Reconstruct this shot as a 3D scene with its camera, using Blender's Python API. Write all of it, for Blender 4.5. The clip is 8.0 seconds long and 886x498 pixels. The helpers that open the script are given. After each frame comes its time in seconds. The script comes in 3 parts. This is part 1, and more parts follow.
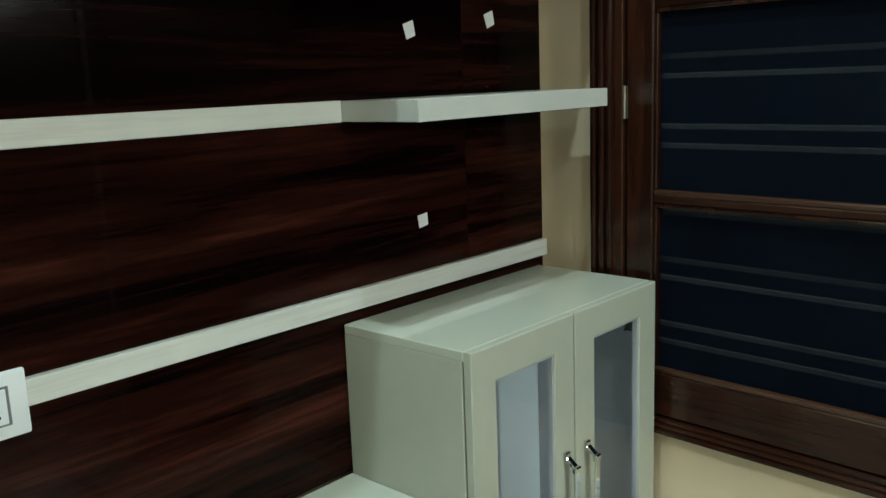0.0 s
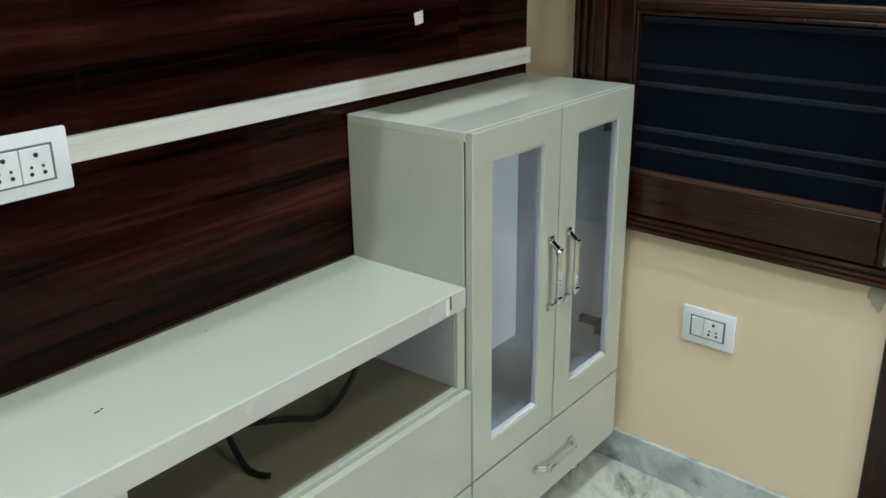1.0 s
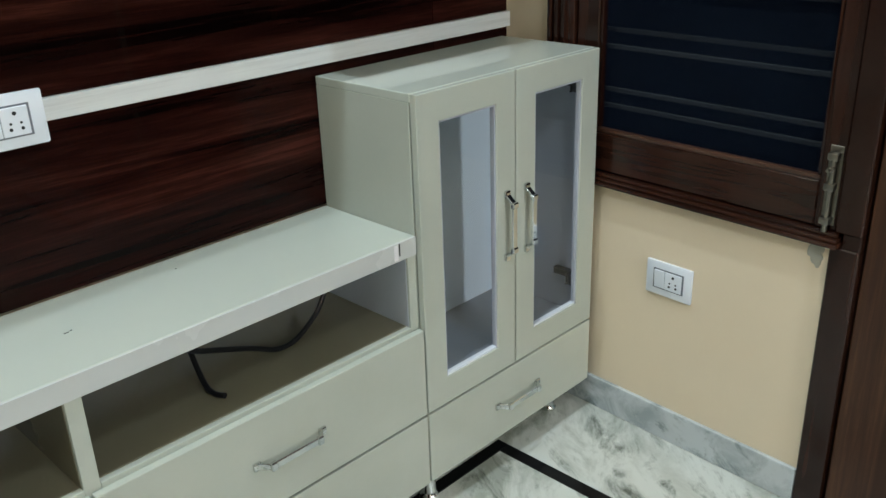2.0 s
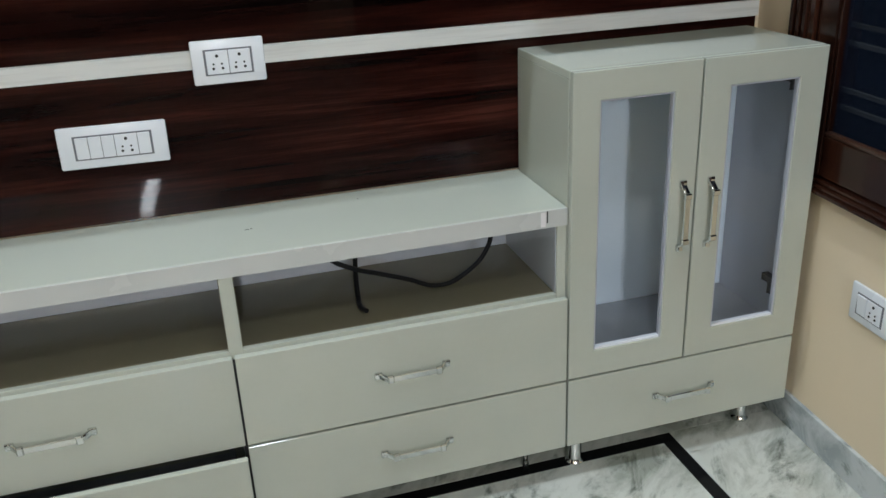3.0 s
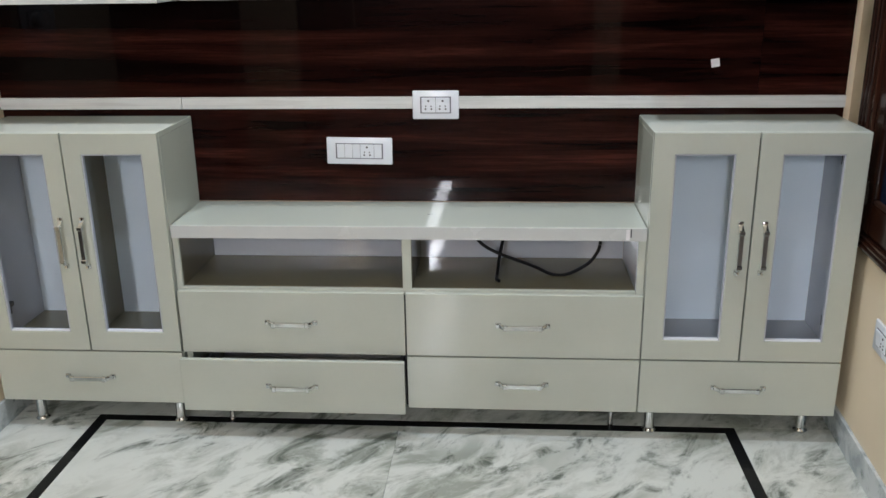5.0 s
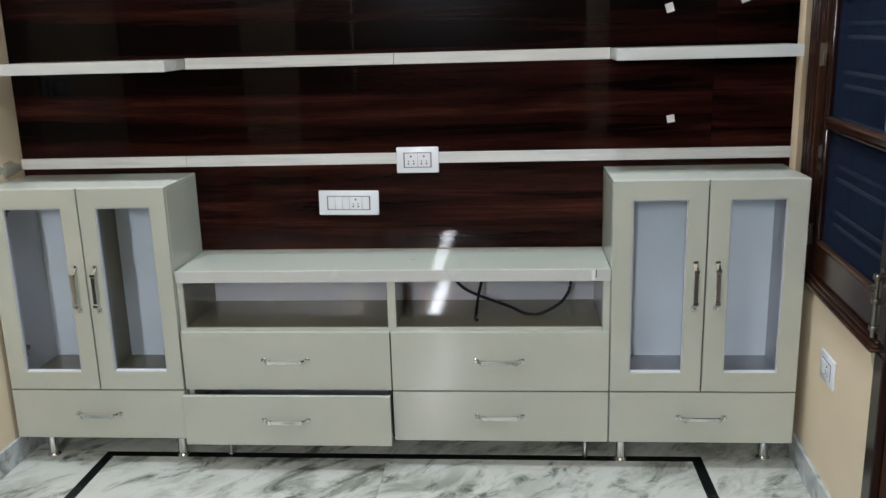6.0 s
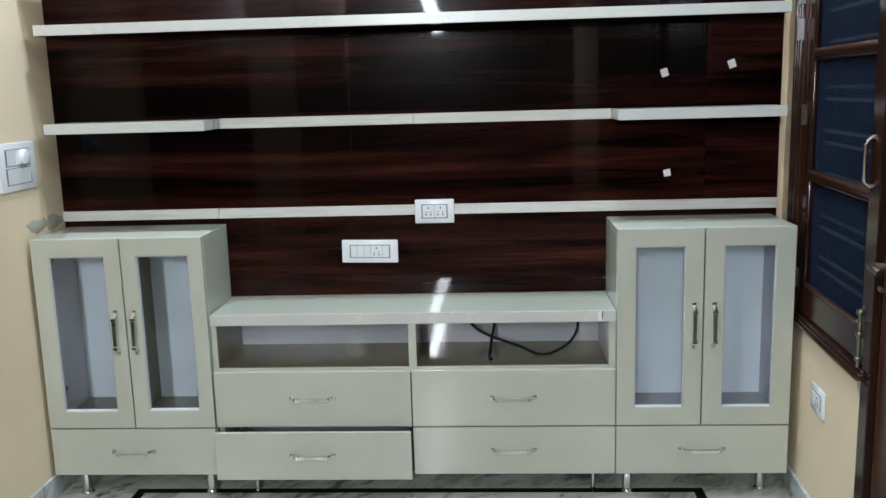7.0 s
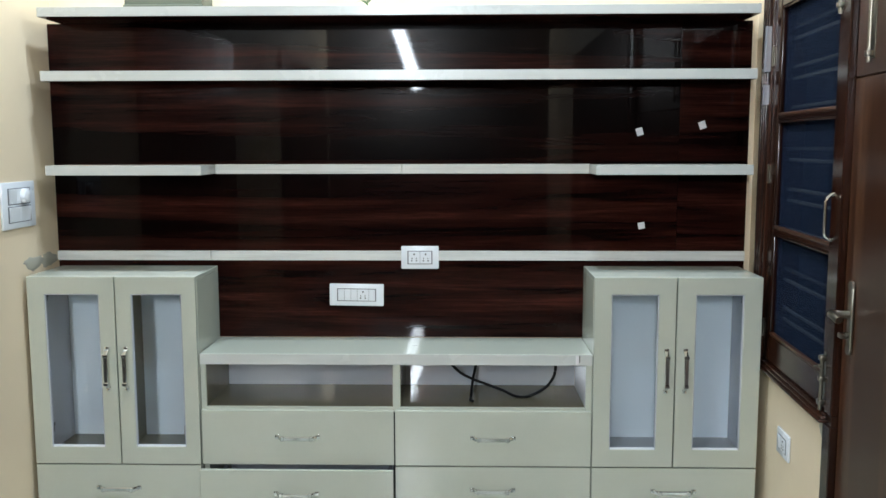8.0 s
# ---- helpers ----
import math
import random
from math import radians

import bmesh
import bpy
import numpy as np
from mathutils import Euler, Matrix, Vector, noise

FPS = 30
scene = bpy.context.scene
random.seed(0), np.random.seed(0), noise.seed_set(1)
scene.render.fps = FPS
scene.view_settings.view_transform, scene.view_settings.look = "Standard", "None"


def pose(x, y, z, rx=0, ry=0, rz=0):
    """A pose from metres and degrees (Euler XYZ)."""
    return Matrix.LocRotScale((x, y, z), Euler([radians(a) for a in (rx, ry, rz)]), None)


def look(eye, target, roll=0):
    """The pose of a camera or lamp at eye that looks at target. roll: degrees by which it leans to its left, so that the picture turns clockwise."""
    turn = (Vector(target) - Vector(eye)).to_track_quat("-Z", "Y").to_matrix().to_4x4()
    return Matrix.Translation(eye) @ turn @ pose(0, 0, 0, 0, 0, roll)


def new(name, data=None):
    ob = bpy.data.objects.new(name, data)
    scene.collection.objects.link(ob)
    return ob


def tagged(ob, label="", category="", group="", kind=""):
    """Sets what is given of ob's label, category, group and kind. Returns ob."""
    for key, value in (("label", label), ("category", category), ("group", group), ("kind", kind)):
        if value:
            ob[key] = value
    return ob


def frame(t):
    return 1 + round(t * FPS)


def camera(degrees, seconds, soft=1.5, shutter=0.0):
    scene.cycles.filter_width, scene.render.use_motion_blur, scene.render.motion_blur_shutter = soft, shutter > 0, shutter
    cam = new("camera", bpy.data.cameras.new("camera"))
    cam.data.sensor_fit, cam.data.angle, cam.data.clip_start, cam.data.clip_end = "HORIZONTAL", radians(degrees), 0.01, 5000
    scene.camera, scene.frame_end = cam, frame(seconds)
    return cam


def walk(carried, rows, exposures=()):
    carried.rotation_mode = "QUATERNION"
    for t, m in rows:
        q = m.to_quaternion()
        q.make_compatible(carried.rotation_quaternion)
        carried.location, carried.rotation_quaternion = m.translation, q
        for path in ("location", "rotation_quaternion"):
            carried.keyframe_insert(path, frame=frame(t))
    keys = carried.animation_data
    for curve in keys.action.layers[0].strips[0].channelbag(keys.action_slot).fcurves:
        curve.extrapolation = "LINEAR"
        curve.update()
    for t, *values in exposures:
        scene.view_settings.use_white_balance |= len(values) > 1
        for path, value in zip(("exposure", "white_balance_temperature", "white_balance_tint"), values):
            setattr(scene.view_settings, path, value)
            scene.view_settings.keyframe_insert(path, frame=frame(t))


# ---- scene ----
cam = camera(53.8, 8.0)
PATH = [
    (0, (-0.302, -1.191, 1.437), (1.151, 0.129, 1.057), -2.2),
    (0.2, (-0.313, -1.195, 1.399), (1.138, 0.105, 0.947), -2.5),
    (0.5, (-0.332, -1.227, 1.378), (1.112, 0.036, 0.813), -1.4),
    (0.8, (-0.417, -1.195, 1.339), (1.053, -0.001, 0.696), -0.8),
    (1, (-0.473, -1.204, 1.338), (0.989, -0.027, 0.647), -0.8),
    (1.2, (-0.509, -1.204, 1.339), (0.951, -0.045, 0.616), -0.7),
    (2.3, (-0.328, -1.668, 1.384), (0.833, -0.243, 0.596), -2.3),
    (2.5, (-0.252, -1.756, 1.366), (0.770, -0.226, 0.582), -2.3),
    (2.8, (-0.101, -1.841, 1.340), (0.622, -0.150, 0.560), -2.6),
    (3, (-0.019, -1.911, 1.374), (0.484, -0.142, 0.589), -2.6),
    (3.2, (0.074, -2.001, 1.370), (0.350, -0.177, 0.591), -2.9),
    (3.5, (0.227, -2.178, 1.386), (0.198, -0.340, 0.598), -3.5),
    (3.8, (0.339, -2.307, 1.442), (0.153, -0.472, 0.670), -4.0),
    (4, (0.368, -2.405, 1.420), (0.207, -0.552, 0.684), -3.5),
    (4.2, (0.385, -2.466, 1.462), (0.208, -0.613, 0.731), -3.2),
    (4.5, (0.315, -2.634, 1.455), (0.161, -0.755, 0.788), -1.8),
    (4.7, (0.268, -2.731, 1.471), (0.141, -0.843, 0.824), -0.8),
    (5.8, (0.403, -3.026, 1.485), (0.229, -1.105, 0.958), -1.3),
    (6, (0.396, -3.081, 1.480), (0.242, -1.147, 0.994), -1.6),
    (6.5, (0.370, -3.171, 1.489), (0.212, -1.226, 1.050), -1.9),
    (7, (0.293, -3.327, 1.492), (0.178, -1.363, 1.134), -1.6),
    (7.5, (0.258, -3.431, 1.484), (0.203, -1.450, 1.213), -1.0),
    (8, (0.243, -3.475, 1.478), (0.197, -1.489, 1.244), -0.1),
]
walk(cam, [(t, look(eye, target, roll)) for t, eye, target, roll in PATH],
     exposures=[(0.0, -0.38, 6550, -9), (0.5, -0.27, 6500, -4), (1.0, -0.16, 6400, 2), (2.5, -0.24, 6250, 7), (3.0, -0.37, 6300, 10), (3.8, -0.37, 6450, 13), (4.5, -0.28, 6400, 15),
                (6.0, -0.24, 6350, 13), (7.0, -0.14, 6150, 9), (8.0, -0.12, 6100, 7)])

# ---- world and light ----
world = bpy.data.worlds.new("night")
scene.world = world
world.use_nodes = True
world.node_tree.nodes["Background"].inputs[0].default_value = (0.0016, 0.0034, 0.008, 1)
world.node_tree.nodes["Background"].inputs[1].default_value = 1.0

CEIL = 3.15
XW, XE, YS = -1.395, 1.362, -7.2


def area_lamp(name, place, size, watts, colour):
    data = bpy.data.lights.new(name, "AREA")
    data.shape, data.size, data.energy, data.color = "DISK", size, watts, colour
    ob = new(name, data)
    ob.matrix_world = pose(*place)
    return ob


SPOTS = [(-0.82, -0.40), (0.60, -0.62)]
for (sx, sy), watts in zip(SPOTS, (28, 25)):
    area_lamp("downlight_lamp", (sx, sy, CEIL - 0.03), 0.06, watts, (0.79, 0.90, 1.0))
# unseen lamp, assumed on the ceiling and added as fill
area_lamp("ceiling_lamp", (0.1, -2.1, CEIL - 0.09), 0.34, 18, (0.79, 0.90, 1.0))


# ---- materials ----
def material(name):
    m = bpy.data.materials.new(name)
    m.use_nodes = True
    nt = m.node_tree
    return m, nt, nt.nodes["Principled BSDF"]


def link(nt, a, b):
    nt.links.new(a, b)


def coords(nt, scale=(1, 1, 1), shift=True, turn=(0, 0, 0)):
    """Object coordinates, scaled, and moved by a random step for each object."""
    tc = nt.nodes.new("ShaderNodeTexCoord")
    mp = nt.nodes.new("ShaderNodeMapping")
    mp.inputs["Scale"].default_value = scale
    mp.inputs["Rotation"].default_value = turn
    link(nt, tc.outputs["Object"], mp.inputs["Vector"])
    if shift:
        oi = nt.nodes.new("ShaderNodeObjectInfo")
        mul = nt.nodes.new("ShaderNodeMath")
        mul.operation = "MULTIPLY"
        mul.inputs[1].default_value = 37.0
        link(nt, oi.outputs["Random"], mul.inputs[0])
        add = nt.nodes.new("ShaderNodeVectorMath")
        add.operation = "ADD"
        link(nt, mp.outputs[0], add.inputs[0])
        link(nt, mul.outputs[0], add.inputs[1])
        return add.outputs[0]
    return mp.outputs[0]


def noise_tex(nt, vec, scale, detail=4.0, rough=0.55, distort=0.0):
    n = nt.nodes.new("ShaderNodeTexNoise")
    n.inputs["Scale"].default_value = scale
    n.inputs["Detail"].default_value = detail
    n.inputs["Roughness"].default_value = rough
    n.inputs["Distortion"].default_value = distort
    link(nt, vec, n.inputs["Vector"])
    return n.outputs["Fac"]


def ramp(nt, fac, stops):
    r = nt.nodes.new("ShaderNodeValToRGB")
    els = r.color_ramp.elements
    while len(els) < len(stops):
        els.new(0.5)
    for e, (p, c) in zip(els, stops):
        e.position, e.color = p, (*c, 1) if len(c) == 3 else c
    link(nt, fac, r.inputs[0])
    return r.outputs[0]


def mix(nt, fac, a, b, how="MIX"):
    n = nt.nodes.new("ShaderNodeMix")
    n.data_type, n.blend_type = "RGBA", how
    for sock, v in ((n.inputs[0], fac), (n.inputs[6], a), (n.inputs[7], b)):
        if isinstance(v, (int, float)):
            sock.default_value = v
        elif isinstance(v, tuple):
            sock.default_value = (*v, 1)
        else:
            link(nt, v, sock)
    return n.outputs[2]


def bump(nt, b, fac, strength, distance=0.002):
    n = nt.nodes.new("ShaderNodeBump")
    n.inputs["Strength"].default_value = strength
    n.inputs["Distance"].default_value = distance
    link(nt, fac, n.inputs["Height"])
    link(nt, n.outputs[0], b.inputs["Normal"])


def painted(name, base, dark, rough, fine=60, wave=0.0, metal=0.0, spec=0.5):
    """Paint or laminate: slow stains, fine grain, a varying gloss."""
    m, nt, b = material(name)
    v = coords(nt)
    slow = noise_tex(nt, v, 2.2, 5, 0.6)
    grain = noise_tex(nt, v, fine, 3, 0.6)
    col = mix(nt, ramp(nt, slow, [(0.35, (0, 0, 0)), (0.75, (1, 1, 1))]), base, dark)
    col = mix(nt, 0.12, col, ramp(nt, grain, [(0.3, dark), (0.7, base)]))
    link(nt, col, b.inputs["Base Color"])
    link(nt, ramp(nt, slow, [(0.2, (rough * 0.75,) * 3), (0.8, (rough * 1.35,) * 3)]), b.inputs["Roughness"])
    b.inputs["Metallic"].default_value = metal
    b.inputs["Specular IOR Level"].default_value = spec
    if wave:
        bump(nt, b, noise_tex(nt, v, 3.0, 2, 0.5), wave, 0.004)
    return m


def grain_wood(name, dark, mid, light, rough, along, freq=16.0, wave=0.05, coat=0.0, spec=0.5, broken=0.68, pores=0.55):
    """Veneer whose streaks run along one axis."""
    m, nt, b = material(name)
    sc = [freq, freq, freq]
    sc["xyz".index(along)] = freq * 0.045
    v = coords(nt, tuple(sc))
    big = noise_tex(nt, v, 0.42, 3, 0.55, 0.6)
    streak = noise_tex(nt, v, 1.5, 7, broken, 0.45)
    fine = noise_tex(nt, v, 9.0, 4, 0.7)
    col = ramp(nt, streak, [(0.37, dark), (0.48, mid), (0.63, light)])
    col = mix(nt, ramp(nt, big, [(0.40, (1, 1, 1)), (0.54, (0, 0, 0))]), col, dark)
    col = mix(nt, ramp(nt, fine, [(0.42, (pores, pores, pores)), (0.6, (0, 0, 0))]), col, dark)
    link(nt, col, b.inputs["Base Color"])
    b.inputs["Roughness"].default_value = rough
    b.inputs["Coat Weight"].default_value = coat
    b.inputs["Specular IOR Level"].default_value = spec
    b.inputs["Coat Roughness"].default_value = 0.03
    if wave:
        flat = coords(nt)
        bump(nt, b, noise_tex(nt, flat, 2.6, 2, 0.5), wave, 0.004)
    return m


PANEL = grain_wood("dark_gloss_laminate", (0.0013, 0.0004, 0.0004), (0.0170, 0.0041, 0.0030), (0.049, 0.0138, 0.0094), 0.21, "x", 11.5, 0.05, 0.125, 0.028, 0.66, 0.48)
FRAMEWOOD = grain_wood("stained_window_wood", (0.015, 0.0050, 0.0029), (0.025, 0.0083, 0.0045), (0.040, 0.0138, 0.0073), 0.2, "z", 22.0, 0.04, 0.0, 0.4, 0.55, 0.25)
# Lighter copy of the frame wood: the lower beads' highlight, put into colour
LITBEAD = grain_wood("lit_bead_wood", (0.05, 0.022, 0.013), (0.10, 0.05, 0.032), (0.16, 0.09, 0.065), 0.3, "y", 22.0, 0.04)
RAILWOOD = grain_wood("stained_rail_wood", (0.015, 0.0050, 0.0029), (0.025, 0.0083, 0.0045), (0.040, 0.0138, 0.0073), 0.2, "y", 22.0, 0.04, 0.0, 0.4, 0.55, 0.25)
DOORWOOD = grain_wood("polished_door_veneer", (0.034, 0.0125, 0.006), (0.060, 0.024, 0.011), (0.092, 0.040, 0.019), 0.3, "z", 15.0, 0.03, 0.0, 0.35)
CAB = painted("pale_grey_green_laminate", (0.495, 0.518, 0.448), (0.44, 0.46, 0.395), 0.06, 90, 0.012, 0.0, 0.36)
# CAB laminate lightened for tops: their overhead light and highlights in the colour
CABTOP = painted("lit_grey_green_top", (0.54, 0.57, 0.495), (0.51, 0.54, 0.465), 0.032, 90, 0.008, 0.0, 0.8)
INSIDE = painted("blue_white_liner", (0.79, 0.89, 0.98), (0.73, 0.83, 0.92), 0.07, 120)
# Same liner as INSIDE, darkened to hold the shade of the open bays
BAYBACK = painted("shaded_bay_liner", (0.55, 0.59, 0.65), (0.49, 0.53, 0.58), 0.035, 90, 0.0, 0.0, 1.0)
# Liner greyed for sides and drawer box; their shade is in the colour
LINER = painted("shaded_grey_liner", (0.46, 0.48, 0.54), (0.41, 0.43, 0.48), 0.2, 90)
HINGE = painted("dull_dark_hinge", (0.05, 0.045, 0.04), (0.03, 0.028, 0.026), 0.35, 60, 0, 0.3)
# Floor toned below the back panel, its shade put into the grey
CABFLOOR = painted("shaded_cabinet_floor", (0.36, 0.37, 0.40), (0.31, 0.32, 0.35), 0.12, 90)
# Olive laminate, darkened with the shade inside bays and cabinet
SHADEOLIVE = painted("shaded_olive_laminate", (0.185, 0.165, 0.110), (0.155, 0.138, 0.092), 0.04, 90, 0.01, 0.0, 0.7)
WALL = painted("cream_wall_paint", (0.80, 0.672, 0.490), (0.75, 0.625, 0.45), 0.5, 140, 0.14)
CEILING = painted("white_ceiling_paint", (0.8, 0.79, 0.75), (0.76, 0.75, 0.71), 0.7, 100)
PLASTIC = painted("white_switch_plastic", (0.79, 0.82, 0.87), (0.76, 0.79, 0.84), 0.25, 80)
GREYLINE = painted("grey_plastic", (0.16, 0.17, 0.19), (0.13, 0.14, 0.16), 0.4, 80)
# Black put where holes, gaps and a notch are shaded; also specks
DARK = painted("flat_black", (0.012, 0.012, 0.012), (0.01, 0.01, 0.01), 0.6, 80)
CHROME = painted("chrome", (0.70, 0.71, 0.70), (0.60, 0.62, 0.61), 0.07, 60, 0, 1.0)
STEEL = painted("brushed_steel", (0.30, 0.285, 0.245), (0.20, 0.18, 0.15), 0.28, 60, 0, 1.0)
GRILLE = painted("grey_grille_paint", (0.20, 0.21, 0.205), (0.15, 0.155, 0.15), 0.7, 80)
RUBBER = painted("black_cable_rubber", (0.006, 0.006, 0.007), (0.010, 0.010, 0.010), 0.5, 80, 0.0, 0.0, 0.2)
LAVENDER = painted("pale_lavender", (0.36, 0.35, 0.38), (0.30, 0.29, 0.31), 0.4, 50)
TAPE = painted("white_paper_tape", (0.80, 0.78, 0.79), (0.72, 0.70, 0.71), 0.6, 50)
PUTTY = painted("grey_putty", (0.38, 0.37, 0.315), (0.50, 0.47, 0.38), 0.8, 40)
GRANITE = painted("black_granite", (0.004, 0.004, 0.005), (0.010, 0.010, 0.011), 0.12, 200, 0, 0.0, 0.18)
LEAF = painted("green_leaf", (0.07, 0.20, 0.03), (0.05, 0.14, 0.02), 0.4, 50)
TRAY = painted("grey_green_tray", (0.16, 0.18, 0.13), (0.12, 0.13, 0.10), 0.5, 50)


def laminate_strip():
    m, nt, b = material("grained_white_laminate")
    v = coords(nt, (2.2, 60, 60))
    streak = noise_tex(nt, v, 1.6, 5, 0.65, 0.2)
    col = ramp(nt, streak, [(0.32, (0.55, 0.55, 0.53)), (0.5, (0.645, 0.65, 0.63)), (0.7, (0.675, 0.68, 0.66))])
    link(nt, col, b.inputs["Base Color"])
    b.inputs["Roughness"].default_value = 0.3
    return m


STRIP = laminate_strip()
EDGE = painted("pale_edge_band", (0.56, 0.575, 0.555), (0.515, 0.53, 0.51), 0.25, 60)


def marble(name, light, cloud, vein, turn, patch, stretch=0.42):
    """White stone with soft cloudy patches and short dark streaks that lie along one slanting direction."""
    m, nt, b = material(name)
    tilt = coords(nt, (1, 1, 1), True, (0, 0, turn))
    mp = nt.nodes.new("ShaderNodeMapping")
    mp.inputs["Scale"].default_value = (stretch, 1.25, 1)
    link(nt, tilt, mp.inputs["Vector"])
    v = mp.outputs[0]
    where = noise_tex(nt, v, patch * 0.7, 3, 0.5, 0.4)
    clouds = noise_tex(nt, v, patch * 1.9, 8, 0.66, 0.5)
    streak = noise_tex(nt, v, 7.5, 7, 0.66, 0.9)
    tiny = noise_tex(nt, v, 30, 5, 0.7, 0.3)
    gate = ramp(nt, where, [(0.36, (0.1, 0.1, 0.1)), (0.56, (1, 1, 1))])
    soft = mix(nt, 1.0, ramp(nt, clouds, [(0.43, (0, 0, 0)), (0.60, (1, 1, 1))]), gate, "MULTIPLY")
    col = mix(nt, soft, light, cloud)
    dark = mix(nt, 1.0, ramp(nt, streak, [(0.51, (0, 0, 0)), (0.62, (1, 1, 1))]), ramp(nt, clouds, [(0.42, (0, 0, 0)), (0.56, (1, 1, 1))]), "MULTIPLY")
    col = mix(nt, dark, col, vein)
    col = mix(nt, ramp(nt, tiny, [(0.62, (0, 0, 0)), (0.76, (0.5, 0.5, 0.5))]), col, cloud)
    link(nt, col, b.inputs["Base Color"])
    link(nt, ramp(nt, clouds, [(0.3, (0.10,) * 3), (0.7, (0.2,) * 3)]), b.inputs["Roughness"])
    return m


MARBLE = marble("white_green_marble", (0.64, 0.66, 0.61), (0.33, 0.35, 0.30), (0.13, 0.145, 0.12), radians(-48), 3.6, 0.62)
SKIRT = marble("grey_marble_skirting", (0.56, 0.60, 0.61), (0.35, 0.39, 0.40), (0.20, 0.235, 0.225), radians(70), 5.0, 0.8)


def glass(name, tint, least, most, sheen=(1, 1, 1)):
    """A thin clear pane: mostly let through, with a sharp mirror sheen that grows at grazing angles."""
    m, nt, b = material(name)
    nt.nodes.remove(b)
    out = nt.nodes["Material Output"]
    clear = nt.nodes.new("ShaderNodeBsdfTransparent")
    clear.inputs[0].default_value = (*tint, 1)
    gloss = nt.nodes.new("ShaderNodeBsdfGlossy")
    gloss.inputs["Roughness"].default_value = 0.02
    gloss.inputs["Color"].default_value = (*sheen, 1)
    lw = nt.nodes.new("ShaderNodeLayerWeight")
    lw.inputs[0].default_value = 0.5
    power = nt.nodes.new("ShaderNodeMath")
    power.operation = "POWER"
    power.inputs[1].default_value = 4.0
    link(nt, lw.outputs["Facing"], power.inputs[0])
    share = nt.nodes.new("ShaderNodeMapRange")
    share.inputs["To Min"].default_value = least
    share.inputs["To Max"].default_value = most
    link(nt, power.outputs[0], share.inputs["Value"])
    ms = nt.nodes.new("ShaderNodeMixShader")
    link(nt, share.outputs[0], ms.inputs[0])
    link(nt, clear.outputs[0], ms.inputs[1])
    link(nt, gloss.outputs[0], ms.inputs[2])
    link(nt, ms.outputs[0], out.inputs[0])
    return m


PANE = glass("clear_cabinet_glass", (0.97, 0.975, 0.98), 0.015, 0.4)


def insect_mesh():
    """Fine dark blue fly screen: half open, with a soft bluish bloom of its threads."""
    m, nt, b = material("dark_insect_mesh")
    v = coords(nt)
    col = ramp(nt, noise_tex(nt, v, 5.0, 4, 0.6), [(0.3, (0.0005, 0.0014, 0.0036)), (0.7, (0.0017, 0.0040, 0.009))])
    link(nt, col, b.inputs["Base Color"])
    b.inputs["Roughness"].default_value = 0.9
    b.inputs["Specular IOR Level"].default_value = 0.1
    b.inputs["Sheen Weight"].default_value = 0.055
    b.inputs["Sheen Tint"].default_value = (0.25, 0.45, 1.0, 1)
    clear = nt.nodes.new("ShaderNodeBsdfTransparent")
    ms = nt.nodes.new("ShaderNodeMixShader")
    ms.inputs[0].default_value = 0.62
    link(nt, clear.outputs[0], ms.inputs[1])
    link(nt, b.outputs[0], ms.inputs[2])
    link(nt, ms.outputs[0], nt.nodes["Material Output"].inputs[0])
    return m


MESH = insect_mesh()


def glow(name, colour, strength):
    m, nt, b = material(name)
    b.inputs["Base Color"].default_value = (0.8, 0.8, 0.8, 1)
    b.inputs["Emission Color"].default_value = (*colour, 1)
    b.inputs["Emission Strength"].default_value = strength
    return m


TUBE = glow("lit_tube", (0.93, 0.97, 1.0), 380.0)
DIFFUSER = glow("lit_diffuser", (1.0, 0.97, 0.92), 4.0)


# ---- mesh helpers ----
def box(x0, x1, y0, y1, z0, z1, bev=0.0015, bm=None, seg=1):
    """A box with eased edges, added to bm or in a new one."""
    bm = bm or bmesh.new()
    made = bmesh.ops.create_cube(bm, size=1.0)["verts"]
    for v in made:
        v.co = Vector(((x0 + x1) / 2 + v.co.x * (x1 - x0), (y0 + y1) / 2 + v.co.y * (y1 - y0), (z0 + z1) / 2 + v.co.z * (z1 - z0)))
    if bev:
        edges = list({e for v in made for e in v.link_edges})
        bmesh.ops.bevel(bm, geom=edges, offset=bev, segments=seg, profile=0.5, affect="EDGES")
    return bm


def lathe(rings, n=20, bm=None, at=(0, 0, 0), axis="z"):
    """A turned solid: rings of (height, radius) about an axis."""
    bm = bm or bmesh.new()
    loops = []
    for h, r in rings:
        loop = []
        for k in range(n):
            a = 2 * math.pi * k / n
            p = (r * math.cos(a), r * math.sin(a), h)
            p = {"z": p, "y": (p[0], p[2], p[1]), "x": (p[2], p[0], p[1])}[axis]
            loop.append(bm.verts.new(Vector(p) + Vector(at)))
        loops.append(loop)
    for a, b in zip(loops, loops[1:]):
        for k in range(n):
            bm.faces.new((a[k], a[(k + 1) % n], b[(k + 1) % n], b[k]))
    bm.faces.new(loops[0][::-1])
    bm.faces.new(loops[-1])
    bmesh.ops.recalc_face_normals(bm, faces=bm.faces)
    return bm


